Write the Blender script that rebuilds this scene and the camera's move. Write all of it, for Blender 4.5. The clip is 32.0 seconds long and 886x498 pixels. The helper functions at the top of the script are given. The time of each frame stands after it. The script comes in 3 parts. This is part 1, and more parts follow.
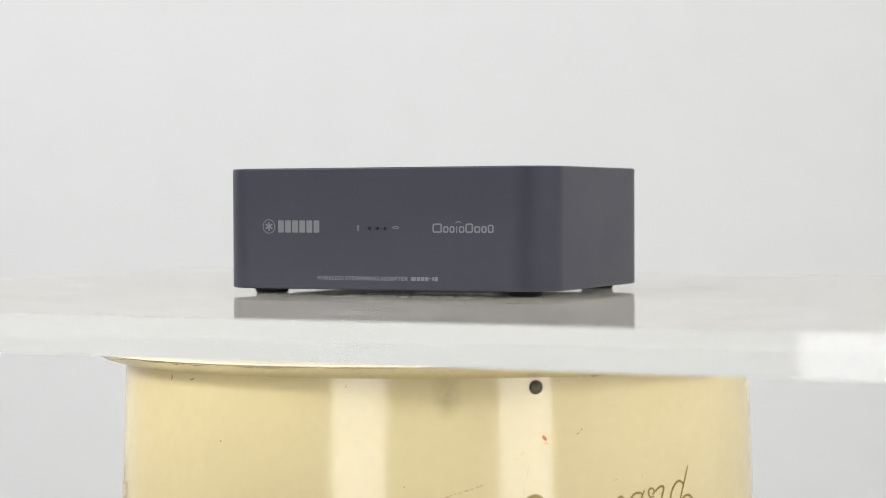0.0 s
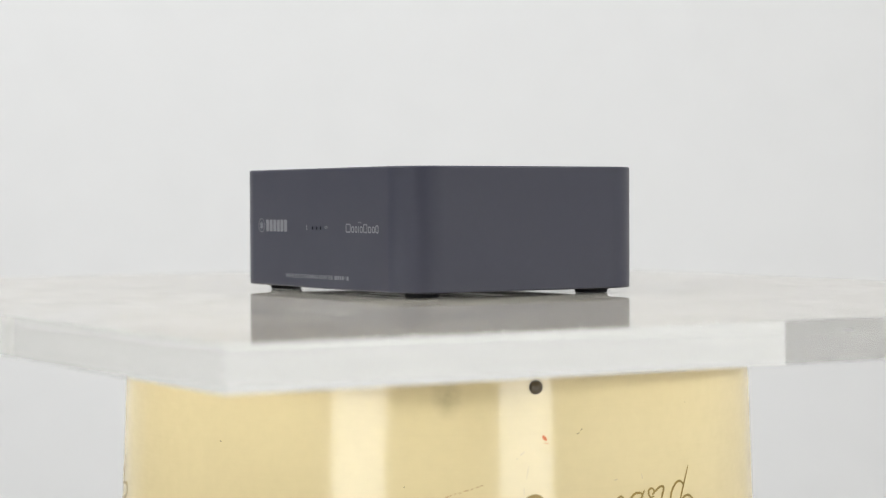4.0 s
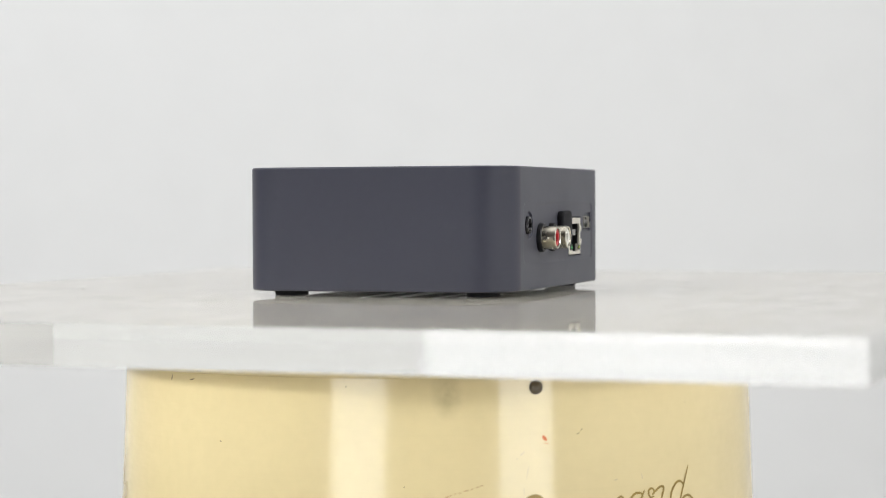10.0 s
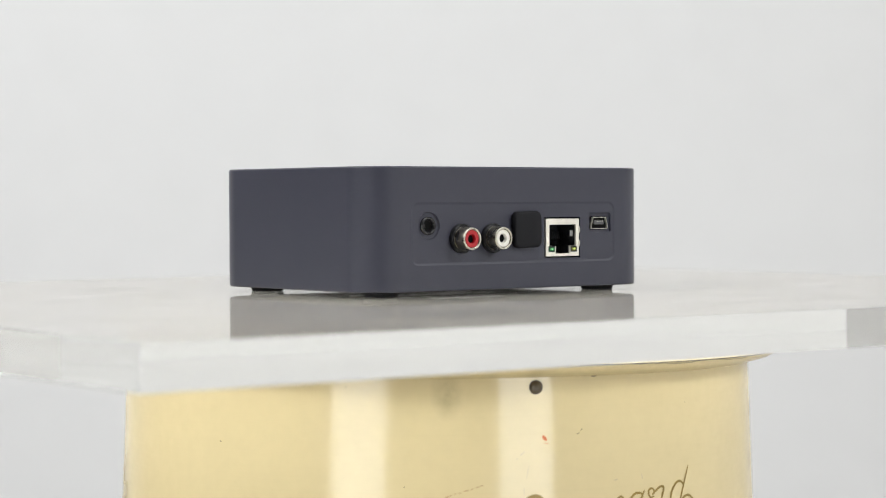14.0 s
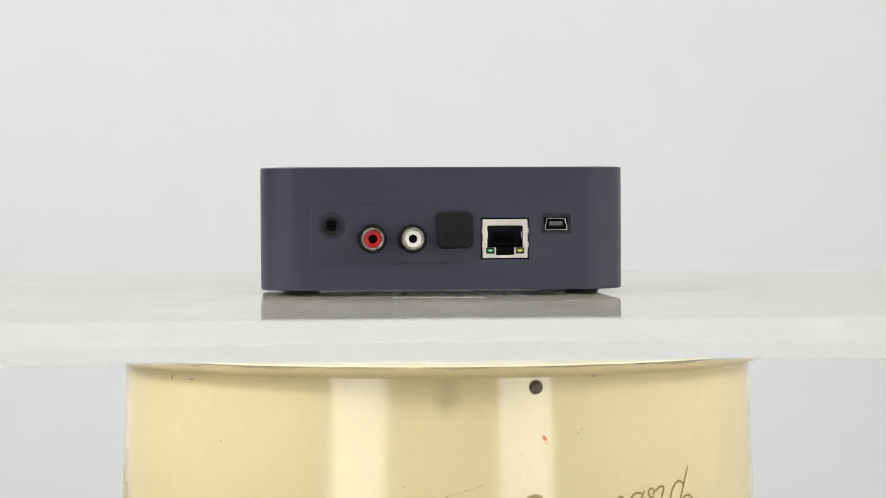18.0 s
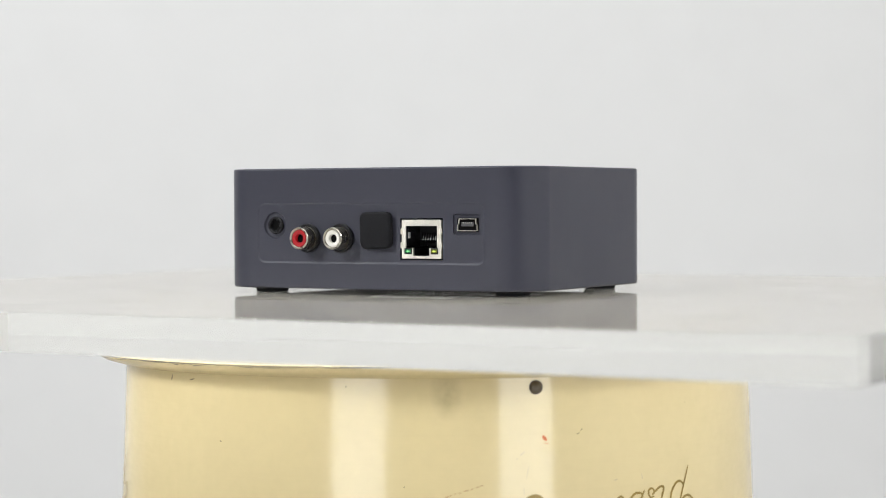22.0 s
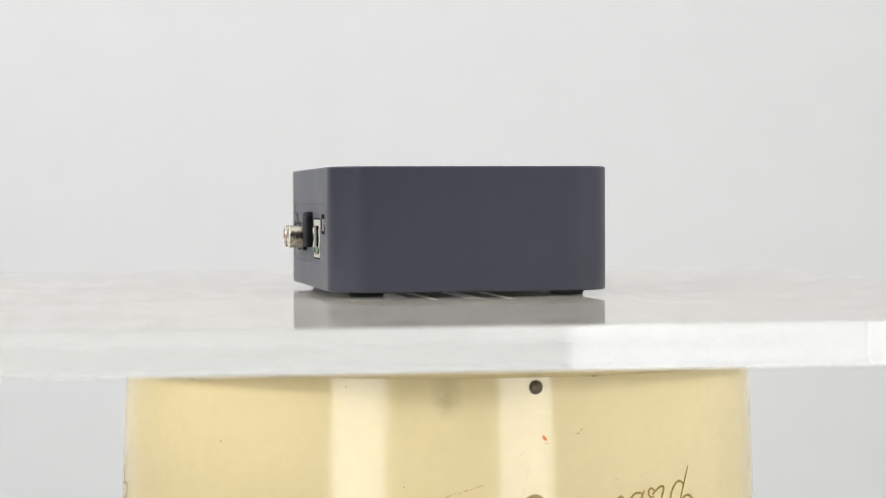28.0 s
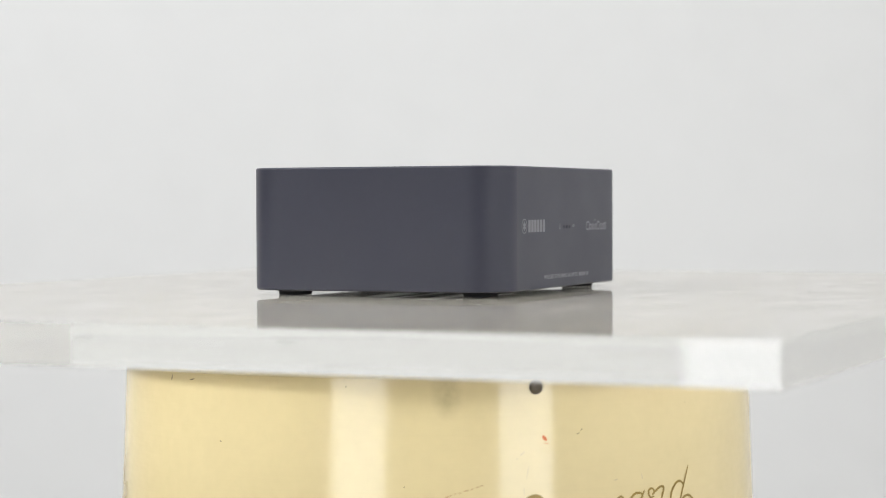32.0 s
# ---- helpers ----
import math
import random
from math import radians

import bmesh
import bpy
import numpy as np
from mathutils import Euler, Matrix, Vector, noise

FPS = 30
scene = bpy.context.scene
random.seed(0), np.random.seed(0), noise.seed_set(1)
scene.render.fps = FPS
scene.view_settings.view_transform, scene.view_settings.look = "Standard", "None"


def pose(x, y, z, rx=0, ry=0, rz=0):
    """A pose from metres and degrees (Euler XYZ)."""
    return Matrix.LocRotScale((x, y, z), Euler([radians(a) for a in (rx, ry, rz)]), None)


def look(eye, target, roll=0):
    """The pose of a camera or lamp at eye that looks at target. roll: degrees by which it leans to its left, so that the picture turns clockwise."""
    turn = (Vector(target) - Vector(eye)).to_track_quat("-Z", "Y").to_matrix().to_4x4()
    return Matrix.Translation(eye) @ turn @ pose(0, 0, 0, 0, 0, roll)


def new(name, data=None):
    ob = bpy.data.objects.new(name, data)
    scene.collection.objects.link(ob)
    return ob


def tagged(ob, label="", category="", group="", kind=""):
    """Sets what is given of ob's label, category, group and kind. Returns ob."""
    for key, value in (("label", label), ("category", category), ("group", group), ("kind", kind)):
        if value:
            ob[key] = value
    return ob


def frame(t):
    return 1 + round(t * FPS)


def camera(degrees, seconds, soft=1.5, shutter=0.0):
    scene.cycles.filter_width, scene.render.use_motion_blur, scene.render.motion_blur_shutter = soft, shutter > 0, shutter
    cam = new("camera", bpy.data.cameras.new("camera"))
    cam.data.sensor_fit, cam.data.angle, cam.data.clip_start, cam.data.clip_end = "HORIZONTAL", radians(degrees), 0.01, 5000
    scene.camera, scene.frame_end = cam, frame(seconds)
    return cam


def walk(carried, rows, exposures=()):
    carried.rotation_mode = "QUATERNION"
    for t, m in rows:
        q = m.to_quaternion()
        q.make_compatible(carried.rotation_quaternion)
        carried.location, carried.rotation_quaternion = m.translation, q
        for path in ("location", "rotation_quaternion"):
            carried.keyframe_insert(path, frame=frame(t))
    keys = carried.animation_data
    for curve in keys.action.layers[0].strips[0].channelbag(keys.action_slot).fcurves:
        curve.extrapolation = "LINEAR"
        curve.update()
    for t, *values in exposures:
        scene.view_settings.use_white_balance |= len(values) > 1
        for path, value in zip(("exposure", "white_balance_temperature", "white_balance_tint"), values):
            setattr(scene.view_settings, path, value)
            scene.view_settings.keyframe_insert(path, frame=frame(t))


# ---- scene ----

# ---- camera ----
cam = camera(23.46, 32.0, soft=0.9)
EYE = (0.0, -0.8023, 0.0333)
walk(cam, [(0.0, look(EYE, (0.00231, 0.0, 0.01550), -0.25)), (32.0, look(EYE, (0.00231, 0.0, 0.01550), -0.25))])
cam.data.dof.use_dof = True
cam.data.dof.focus_distance = 0.75
cam.data.dof.aperture_fstop = 12.5

# ---- light: two low lamps behind the camera, two compact ones high at the sides, a large one under the ceiling, an added fill by the backdrop ----
LAMPS = (("low_lamp_a", (-0.962, -1.92, -0.22), (0.0, -0.11, -0.22), 0.70, 0.46, 4.9),
         ("low_lamp_b", (1.07, -1.86, -0.22), (0.0, -0.11, -0.22), 0.70, 0.46, 4.9),
         ("side_lamp_a", (-1.42, -0.72, 1.00), (0.0, 0.0, 0.0), 0.40, 0.30, 20.0),
         ("side_lamp_b", (1.42, -0.72, 1.00), (0.0, 0.0, 0.0), 0.40, 0.30, 13.5),
         ("ceiling_lamp", (-0.3, 0.15, 1.88), (-0.3, 0.15, 0.0), 2.3, 2.2, 28.0),
         # unseen fill, added to lift the left of the backdrop
         ("backdrop_fill", (-1.40, 1.10, 1.25), (-0.3, 0.6, 0.0), 0.9, 0.9, 7.6))
for lamp_name, spot, aim, wide, tall, watts in LAMPS:
    data = bpy.data.lights.new(lamp_name, "AREA")
    data.shape, data.size, data.size_y, data.energy = "RECTANGLE", wide, tall, watts
    data.color = (0.966, 0.985, 1.0)
    ob = new(lamp_name, data)
    ob.matrix_world = look(spot, aim)
world = bpy.data.worlds.new("world")
scene.world = world
world.use_nodes = True
world.node_tree.nodes["Background"].inputs["Color"].default_value = (0.9, 0.93, 1.0, 1)
world.node_tree.nodes["Background"].inputs["Strength"].default_value = 0.3


# ---- materials ----
def material(name, color, rough=0.5, metal=0.0, ior=1.5, vary=0.08, scale=60.0, bump=0.0, bump_scale=400.0, rough_vary=0.0, **more):
    """Principled surface with colour variation at two scales and a fine relief."""
    m = bpy.data.materials.new(name)
    m.use_nodes = True
    nt = m.node_tree
    b = nt.nodes["Principled BSDF"]
    b.inputs["Roughness"].default_value = rough
    b.inputs["Metallic"].default_value = metal
    b.inputs["IOR"].default_value = ior
    for key, value in more.items():
        b.inputs[key.replace("_", " ")].default_value = value
    tc = nt.nodes.new("ShaderNodeTexCoord")
    big = nt.nodes.new("ShaderNodeTexNoise")
    big.inputs["Scale"].default_value, big.inputs["Detail"].default_value = scale, 4
    fine = nt.nodes.new("ShaderNodeTexNoise")
    fine.inputs["Scale"].default_value, fine.inputs["Detail"].default_value = scale * 11, 3
    both = nt.nodes.new("ShaderNodeMath")
    both.operation = "ADD"
    ramp = nt.nodes.new("ShaderNodeMapRange")
    ramp.inputs["From Min"].default_value, ramp.inputs["From Max"].default_value = 0.7, 1.3
    ramp.inputs["To Min"].default_value, ramp.inputs["To Max"].default_value = 1 - vary, 1 + vary
    mul = nt.nodes.new("ShaderNodeVectorMath")
    mul.operation = "SCALE"
    mul.inputs[0].default_value = color
    for n in (big, fine):
        nt.links.new(tc.outputs["Object"], n.inputs["Vector"])
    nt.links.new(big.outputs["Fac"], both.inputs[0])
    nt.links.new(fine.outputs["Fac"], both.inputs[1])
    nt.links.new(both.outputs[0], ramp.inputs["Value"])
    nt.links.new(ramp.outputs[0], mul.inputs["Scale"])
    nt.links.new(mul.outputs[0], b.inputs["Base Color"])
    if rough_vary:
        rr = nt.nodes.new("ShaderNodeMapRange")
        rr.inputs["From Min"].default_value, rr.inputs["From Max"].default_value = 0.35, 0.65
        rr.inputs["To Min"].default_value, rr.inputs["To Max"].default_value = rough - rough_vary, rough + rough_vary
        nt.links.new(big.outputs["Fac"], rr.inputs["Value"])
        nt.links.new(rr.outputs[0], b.inputs["Roughness"])
    if bump:
        relief = nt.nodes.new("ShaderNodeTexNoise")
        relief.inputs["Scale"].default_value, relief.inputs["Detail"].default_value = bump_scale, 3
        bp = nt.nodes.new("ShaderNodeBump")
        bp.inputs["Strength"].default_value, bp.inputs["Distance"].default_value = 1.0, bump
        nt.links.new(tc.outputs["Object"], relief.inputs["Vector"])
        nt.links.new(relief.outputs["Fac"], bp.inputs["Height"])
        nt.links.new(bp.outputs[0], b.inputs["Normal"])
    return m


M_WALL = material("white_wall_paint", (0.82, 0.82, 0.815), 0.8, vary=0.012, scale=1.5, bump=0.0004, bump_scale=120)
M_GREY = material("grey_wall_paint", (0.16, 0.14, 0.128), 0.8, vary=0.02, scale=1.5)
M_PALE = material("pale_wall_paint", (0.76, 0.745, 0.72), 0.8, vary=0.03, scale=1.5)
M_BROWN = material("brownish_wall_paint", (0.20, 0.185, 0.175), 0.8, vary=0.12, scale=2.5)
M_FLOOR = material("grey_floor", (0.44, 0.43, 0.42), 0.6, vary=0.05, scale=3)
M_CASE = material("satin_slate_plastic", (0.0262, 0.0272, 0.0450), 0.5, Specular_IOR_Level=0.55, Sheen_Weight=0.22, Sheen_Roughness=0.35, vary=0.03, scale=40, bump=0.00002, bump_scale=2500, rough_vary=0.03)
M_BASE = material("matt_black_base", (0.018, 0.018, 0.019), 0.9, Specular_IOR_Level=0.05, vary=0.08, scale=120)
M_PRINT = material("pale_grey_print", (0.158, 0.158, 0.175), 0.45, Specular_IOR_Level=0.8, Sheen_Weight=0.3, Sheen_Roughness=0.35, vary=0.05, scale=300)
M_RUBBER = material("black_rubber", (0.008, 0.008, 0.010), 0.65, Specular_IOR_Level=0.2, vary=0.1, scale=200, bump=0.00002, bump_scale=3000)
M_BLACK = material("black_plastic", (0.009, 0.009, 0.010), 0.35, Specular_IOR_Level=0.3, vary=0.1, scale=200)
M_TONGUE = material("dark_grey_plastic", (0.085, 0.085, 0.09), 0.4)
M_JACK = material("glossy_black_plastic", (0.020, 0.020, 0.022), 0.22, vary=0.1, scale=200)
# near black with hardly any gloss: the shade inside openings, as a colour
M_HOLE_SHADE = material("hole_shade_black", (0.004, 0.004, 0.004), 0.6, Specular_IOR_Level=0.06)
M_NICKEL = material("nickel_plating", (0.31, 0.285, 0.235), 0.27, 1.0, vary=0.08, scale=250, rough_vary=0.06)
M_LIPRING = material("bright_nickel_rim", (0.60, 0.57, 0.49), 0.3, 1.0, vary=0.08, scale=250, rough_vary=0.05)
M_STEEL = material("tinned_steel", (0.80, 0.77, 0.69), 0.48, 0.85, vary=0.1, scale=250, rough_vary=0.08)
M_RED = material("red_insert", (0.42, 0.012, 0.018), 0.35, vary=0.05, scale=300)
M_WHITE = material("white_insert", (0.80, 0.78, 0.72), 0.35, vary=0.04, scale=300)
M_GREEN = material("green_led", (0.25, 0.85, 0.32), 0.2, vary=0.2, scale=900)
M_YELLOW = material("yellow_led", (0.75, 0.88, 0.18), 0.2, vary=0.2, scale=900)
M_GREEN_DIM = material("green_lens_body", (0.02, 0.13, 0.05), 0.15, vary=0.2, scale=900)
M_YELLOW_DIM = material("yellow_lens_body", (0.14, 0.15, 0.02), 0.15, vary=0.2, scale=900)
# white of the label print, also of the glints painted in the network socket
M_PRINT_GLINT = material("white_print_and_glint", (0.86, 0.86, 0.85), 0.5, vary=0.04, scale=300)


def dust_material():
    """A thin uneven veil of dust and wipe marks; clear between the grains."""
    m = bpy.data.materials.new("pale_dust_veil")
    m.use_nodes = True
    nt = m.node_tree
    nt.nodes.remove(nt.nodes["Principled BSDF"])
    tc = nt.nodes.new("ShaderNodeTexCoord")
    cloud = nt.nodes.new("ShaderNodeTexNoise")
    cloud.inputs["Scale"].default_value, cloud.inputs["Detail"].default_value = 26, 3
    stretch = nt.nodes.new("ShaderNodeMapping")
    stretch.inputs["Scale"].default_value = (1, 3.5, 1)
    stretch.inputs["Rotation"].default_value = (0, 0, 0.5)
    wipe = nt.nodes.new("ShaderNodeTexNoise")
    wipe.inputs["Scale"].default_value, wipe.inputs["Detail"].default_value = 34, 1.5
    both = nt.nodes.new("ShaderNodeMath")
    both.operation = "ADD"
    amount = nt.nodes.new("ShaderNodeMapRange")
    amount.inputs["From Min"].default_value, amount.inputs["From Max"].default_value = 0.72, 1.28
    amount.inputs["To Min"].default_value, amount.inputs["To Max"].default_value = DUST
    veil = nt.nodes.new("ShaderNodeBsdfDiffuse")
    veil.inputs["Color"].default_value = (0.71, 0.66, 0.58, 1)
    clear = nt.nodes.new("ShaderNodeBsdfTransparent")
    mix = nt.nodes.new("ShaderNodeMixShader")
    nt.links.new(tc.outputs["Object"], cloud.inputs["Vector"])
    nt.links.new(tc.outputs["Object"], stretch.inputs["Vector"])
    nt.links.new(stretch.outputs[0], wipe.inputs["Vector"])
    nt.links.new(cloud.outputs["Fac"], both.inputs[0])
    nt.links.new(wipe.outputs["Fac"], both.inputs[1])
    nt.links.new(both.outputs[0], amount.inputs["Value"])
    nt.links.new(amount.outputs[0], mix.inputs["Fac"])
    nt.links.new(clear.outputs[0], mix.inputs[1])
    nt.links.new(veil.outputs[0], mix.inputs[2])
    nt.links.new(mix.outputs[0], nt.nodes["Material Output"].inputs["Surface"])
    return m


def sawn_acrylic(name, depth):
    """A cut edge of the plate: clear, with level saw lines that bend what is seen through them."""
    m = material(name, (0.97, 0.965, 0.935), 0.035, ior=1.49, vary=0.004, scale=20, Transmission_Weight=0.83, bump=depth, bump_scale=1.0)
    nt = m.node_tree
    relief = nt.nodes["Principled BSDF"].inputs["Normal"].links[0].from_node.inputs["Height"].links[0].from_node
    relief.inputs["Detail"].default_value = 1
    lines = nt.nodes.new("ShaderNodeMapping")
    lines.inputs["Scale"].default_value = (6, 6, 230)
    nt.links.new(relief.inputs["Vector"].links[0].from_socket, lines.inputs["Vector"])
    nt.links.new(lines.outputs[0], relief.inputs["Vector"])
    return m


DUST = (0.085, 0.175)
M_VEIL = dust_material()
M_PLATE = sawn_acrylic("polished_acrylic_edge", 0.00006)
M_SAWN = sawn_acrylic("sawn_acrylic_edge", 0.00016)
M_TOP = material("clear_acrylic_top", (0.985, 0.985, 0.965), 0.03, ior=1.49, vary=0.004, scale=20, Transmission_Weight=0.97)
M_UNDER = material("clear_acrylic_underside", (0.985, 0.985, 0.965), 0.02, ior=1.49, vary=0.004, scale=20, Transmission_Weight=0.97)
M_LIP = material("cream_enamel_rim", (0.74, 0.61, 0.33), 0.2, vary=0.07, scale=50, bump=0.0002, bump_scale=45)
# the drum's cream enamel again, its tone set to offset light on the lid
M_LID = material("cream_enamel_lid", (0.55, 0.49, 0.35), 0.25, vary=0.03, scale=50)
M_SCRIPT = material("gold_script_paint", (0.27, 0.18, 0.035), 0.35, vary=0.15, scale=300)
M_DARK = material("chipped_dark_metal", (0.07, 0.055, 0.035), 0.6, vary=0.3, scale=500)
M_CHIP = material("brown_paint_chip", (0.20, 0.155, 0.085), 0.6, vary=0.3, scale=500)
M_GRIME = material("faint_grime", (0.52, 0.42, 0.25), 0.5, vary=0.2, scale=500)
M_SCUFF = material("brown_scuff", (0.42, 0.26, 0.13), 0.5, vary=0.25, scale=900)
M_DUST = material("grey_dust", (0.20, 0.18, 0.16), 0.9)
M_LINT = material("pale_lint", (0.62, 0.59, 0.54), 0.9)
M_SCRATCH = material("dull_scratch", (0.55, 0.55, 0.54), 0.8)
M_REDCHIP = material("red_primer", (0.60, 0.17, 0.06), 0.5, vary=0.25, scale=900)
M_BRASS = material("aged_screw_metal", (0.17, 0.145, 0.11), 0.32, 0.9, vary=0.2, scale=400)
M_TURN = material("grey_turntable_plastic", (0.5, 0.5, 0.5), 0.5)


def drum_paint():
    """Cream enamel: uneven film, faint horizontal rub marks and a grey smudge below the rim."""
    m = material("cream_enamel", (0.665, 0.552, 0.308), 0.115, Specular_IOR_Level=0.60, vary=0.022, scale=22, bump=0.000045, bump_scale=240, rough_vary=0.02)
    nt = m.node_tree
    b = nt.nodes["Principled BSDF"]
    relief = b.inputs["Normal"].links[0].from_node.inputs["Height"].links[0].from_node
    relief.inputs["Detail"].default_value = 0
    ripple = nt.nodes.new("ShaderNodeMapping")
    ripple.inputs["Scale"].default_value = (0.8, 0.8, 2.2)
    nt.links.new(relief.inputs["Vector"].links[0].from_socket, ripple.inputs["Vector"])
    nt.links.new(ripple.outputs[0], relief.inputs["Vector"])
    old = b.inputs["Base Color"].links[0].from_socket
    tc = nt.nodes.new("ShaderNodeTexCoord")
    rub_map = nt.nodes.new("ShaderNodeMapping")
    rub_map.inputs["Scale"].default_value = (3, 3, 330)
    rub = nt.nodes.new("ShaderNodeTexNoise")
    rub.inputs["Scale"].default_value, rub.inputs["Detail"].default_value = 4, 5
    spot = nt.nodes.new("ShaderNodeMapping")
    spot.inputs["Location"].default_value = (-0.003 * 170, 0.1165 * 90, 0.0288 * 110)
    spot.inputs["Scale"].default_value = (170, 90, 110)
    ball = nt.nodes.new("ShaderNodeTexGradient")
    ball.gradient_type = "SPHERICAL"
    mottle = nt.nodes.new("ShaderNodeTexNoise")
    mottle.inputs["Scale"].default_value, mottle.inputs["Detail"].default_value = 260, 4
    amount = nt.nodes.new("ShaderNodeMath")
    amount.operation = "MULTIPLY"
    rub_amount = nt.nodes.new("ShaderNodeMapRange")
    rub_amount.inputs["From Min"].default_value, rub_amount.inputs["From Max"].default_value = 0.52, 0.75
    rub_amount.inputs["To Max"].default_value = 0.05
    mix_a = nt.nodes.new("ShaderNodeMix")
    mix_a.data_type = "RGBA"
    mix_a.inputs["B"].default_value = (0.5, 0.41, 0.22, 1)
    mix_b = nt.nodes.new("ShaderNodeMix")
    mix_b.data_type = "RGBA"
    mix_b.inputs["B"].default_value = (0.30, 0.25, 0.15, 1)
    for map_node, tex in ((rub_map, rub), (spot, ball)):
        nt.links.new(tc.outputs["Object"], map_node.inputs["Vector"])
        nt.links.new(map_node.outputs[0], tex.inputs["Vector"])
    nt.links.new(tc.outputs["Object"], mottle.inputs["Vector"])
    nt.links.new(rub.outputs["Fac"], rub_amount.inputs["Value"])
    nt.links.new(ball.outputs["Fac"], amount.inputs[0])
    nt.links.new(mottle.outputs["Fac"], amount.inputs[1])
    nt.links.new(old, mix_a.inputs["A"])
    nt.links.new(rub_amount.outputs[0], mix_a.inputs["Factor"])
    nt.links.new(mix_a.outputs["Result"], mix_b.inputs["A"])
    nt.links.new(amount.outputs[0], mix_b.inputs["Factor"])
    nt.links.new(mix_b.outputs["Result"], b.inputs["Base Color"])
    return m


M_DRUM = drum_paint()


# ---- mesh helpers ----
def mesh_of(name, bm, mat, smooth=30):
    bmesh.ops.recalc_face_normals(bm, faces=bm.faces)
    me = bpy.data.meshes.new(name)
    bm.to_mesh(me)
    bm.free()
    me.materials.append(mat)
    if smooth:
        me.polygons.foreach_set("use_smooth", [True] * len(me.polygons))
        me.set_sharp_from_angle(angle=radians(smooth))
    return me


def part(name, bm, mat, parent=None, label="", smooth=30):
    """One mesh object under a thing or a part."""
    ob = new(name, mesh_of(name, bm, mat, smooth))
    if parent:
        ob.parent = parent
    return tagged(ob, label)


def empty(name, **tags):
    ob = new(name)
    ob.empty_display_size = 0.02
    return tagged(ob, **tags)


def loft(bm, rings, caps=True):
    """Joins closed rings of points into a skin."""
    loops = [[bm.verts.new(v) for v in ring] for ring in rings]
    for a, b in zip(loops, loops[1:]):
        for i in range(len(a)):
            bm.faces.new((a[i], a[i - 1], b[i - 1], b[i]))
    if caps:
        bm.faces.new(loops[0])
        bm.faces.new(loops[-1])
    return bm


def outline(w, d, r, n=8):
    """Rounded rectangle round the origin."""
    pts = []
    for sx, sy, a0 in ((1, 1, 0), (-1, 1, 90), (-1, -1, 180), (1, -1, 270)):
        for i in range(n + 1):
            a = radians(a0 + 90 * i / n)
            pts.append((sx * (w / 2 - r) + r * math.cos(a), sy * (d / 2 - r) + r * math.sin(a)))
    return pts


def slab(bm, w, d, r, z0, z1, edge, m=Matrix(), n=8, steps=3):
    """A block with rounded upright corners and rounded rims, from z0 to z1."""
    rings = []
    for z, s in ((z0, 1), (z1, -1)):
        turn = []
        for i in range(steps + 1):
            a = radians(90 * i / steps)
            inset, up = edge * (1 - math.sin(a)), edge * (1 - math.cos(a))
            turn.append([m @ Vector((x, y, z + s * up)) for x, y in outline(w - 2 * inset, d - 2 * inset, max(r - inset, 1e-5), n)])
        rings += turn if s == 1 else turn[::-1]
    return loft(bm, rings)


def lathe(bm, profile, n=48, m=Matrix(), caps=True):
    """Turns (radius, height) pairs about the z axis."""
    return loft(bm, [[m @ Vector((r * math.cos(2 * math.pi * i / n), r * math.sin(2 * math.pi * i / n), z)) for i in range(n)] for r, z in profile], caps)


def cut(ob, cutters):
    """Cuts the solids out of ob's mesh."""
    for bm in cutters:
        tool = new("cutter", mesh_of("cutter", bm, ob.data.materials[0], 0))
        bpy.context.view_layer.update()
        tool.matrix_world = ob.matrix_world
        mod = ob.modifiers.new("cut", "BOOLEAN")
        mod.operation, mod.solver, mod.object = "DIFFERENCE", "EXACT", tool
        bpy.context.view_layer.update()
        me = bpy.data.meshes.new_from_object(ob.evaluated_get(bpy.context.evaluated_depsgraph_get()))
        ob.modifiers.clear()
        ob.data = me
        bpy.data.objects.remove(tool)
    ob.data.polygons.foreach_set("use_smooth", [True] * len(ob.data.polygons))
    ob.data.set_sharp_from_angle(angle=radians(30))


def bar(bm, x0, x1, z0, z1, y, thick, m=Matrix(), r=0.0):
    """A thin plate in an upright plane; it stands proud towards -y."""
    up = m @ Matrix.Translation(((x0 + x1) / 2, y, (z0 + z1) / 2)) @ pose(0, 0, 0, 90)
    return slab(bm, x1 - x0, z1 - z0, r or min(x1 - x0, z1 - z0) * 0.1, -0.00002, thick, thick * 0.2, up, 2, 1)


def ribbon(bm, points, width, lift, place):
    """A flat stroke of uneven width along points (u, v), laid by place(u, v, lift)."""
    rows = []
    for i, (u, v) in enumerate(points):
        a, b = points[max(i - 1, 0)], points[min(i + 1, len(points) - 1)]
        du, dv = b[0] - a[0], b[1] - a[1]
        l = math.hypot(du, dv) or 1
        w = width(i / (len(points) - 1)) / 2
        rows.append((bm.verts.new(place(u - dv / l * w, v + du / l * w, lift)), bm.verts.new(place(u + dv / l * w, v - du / l * w, lift))))
    for (a, b), (c, d) in zip(rows, rows[1:]):
        bm.faces.new((a, b, d, c))
    return bm


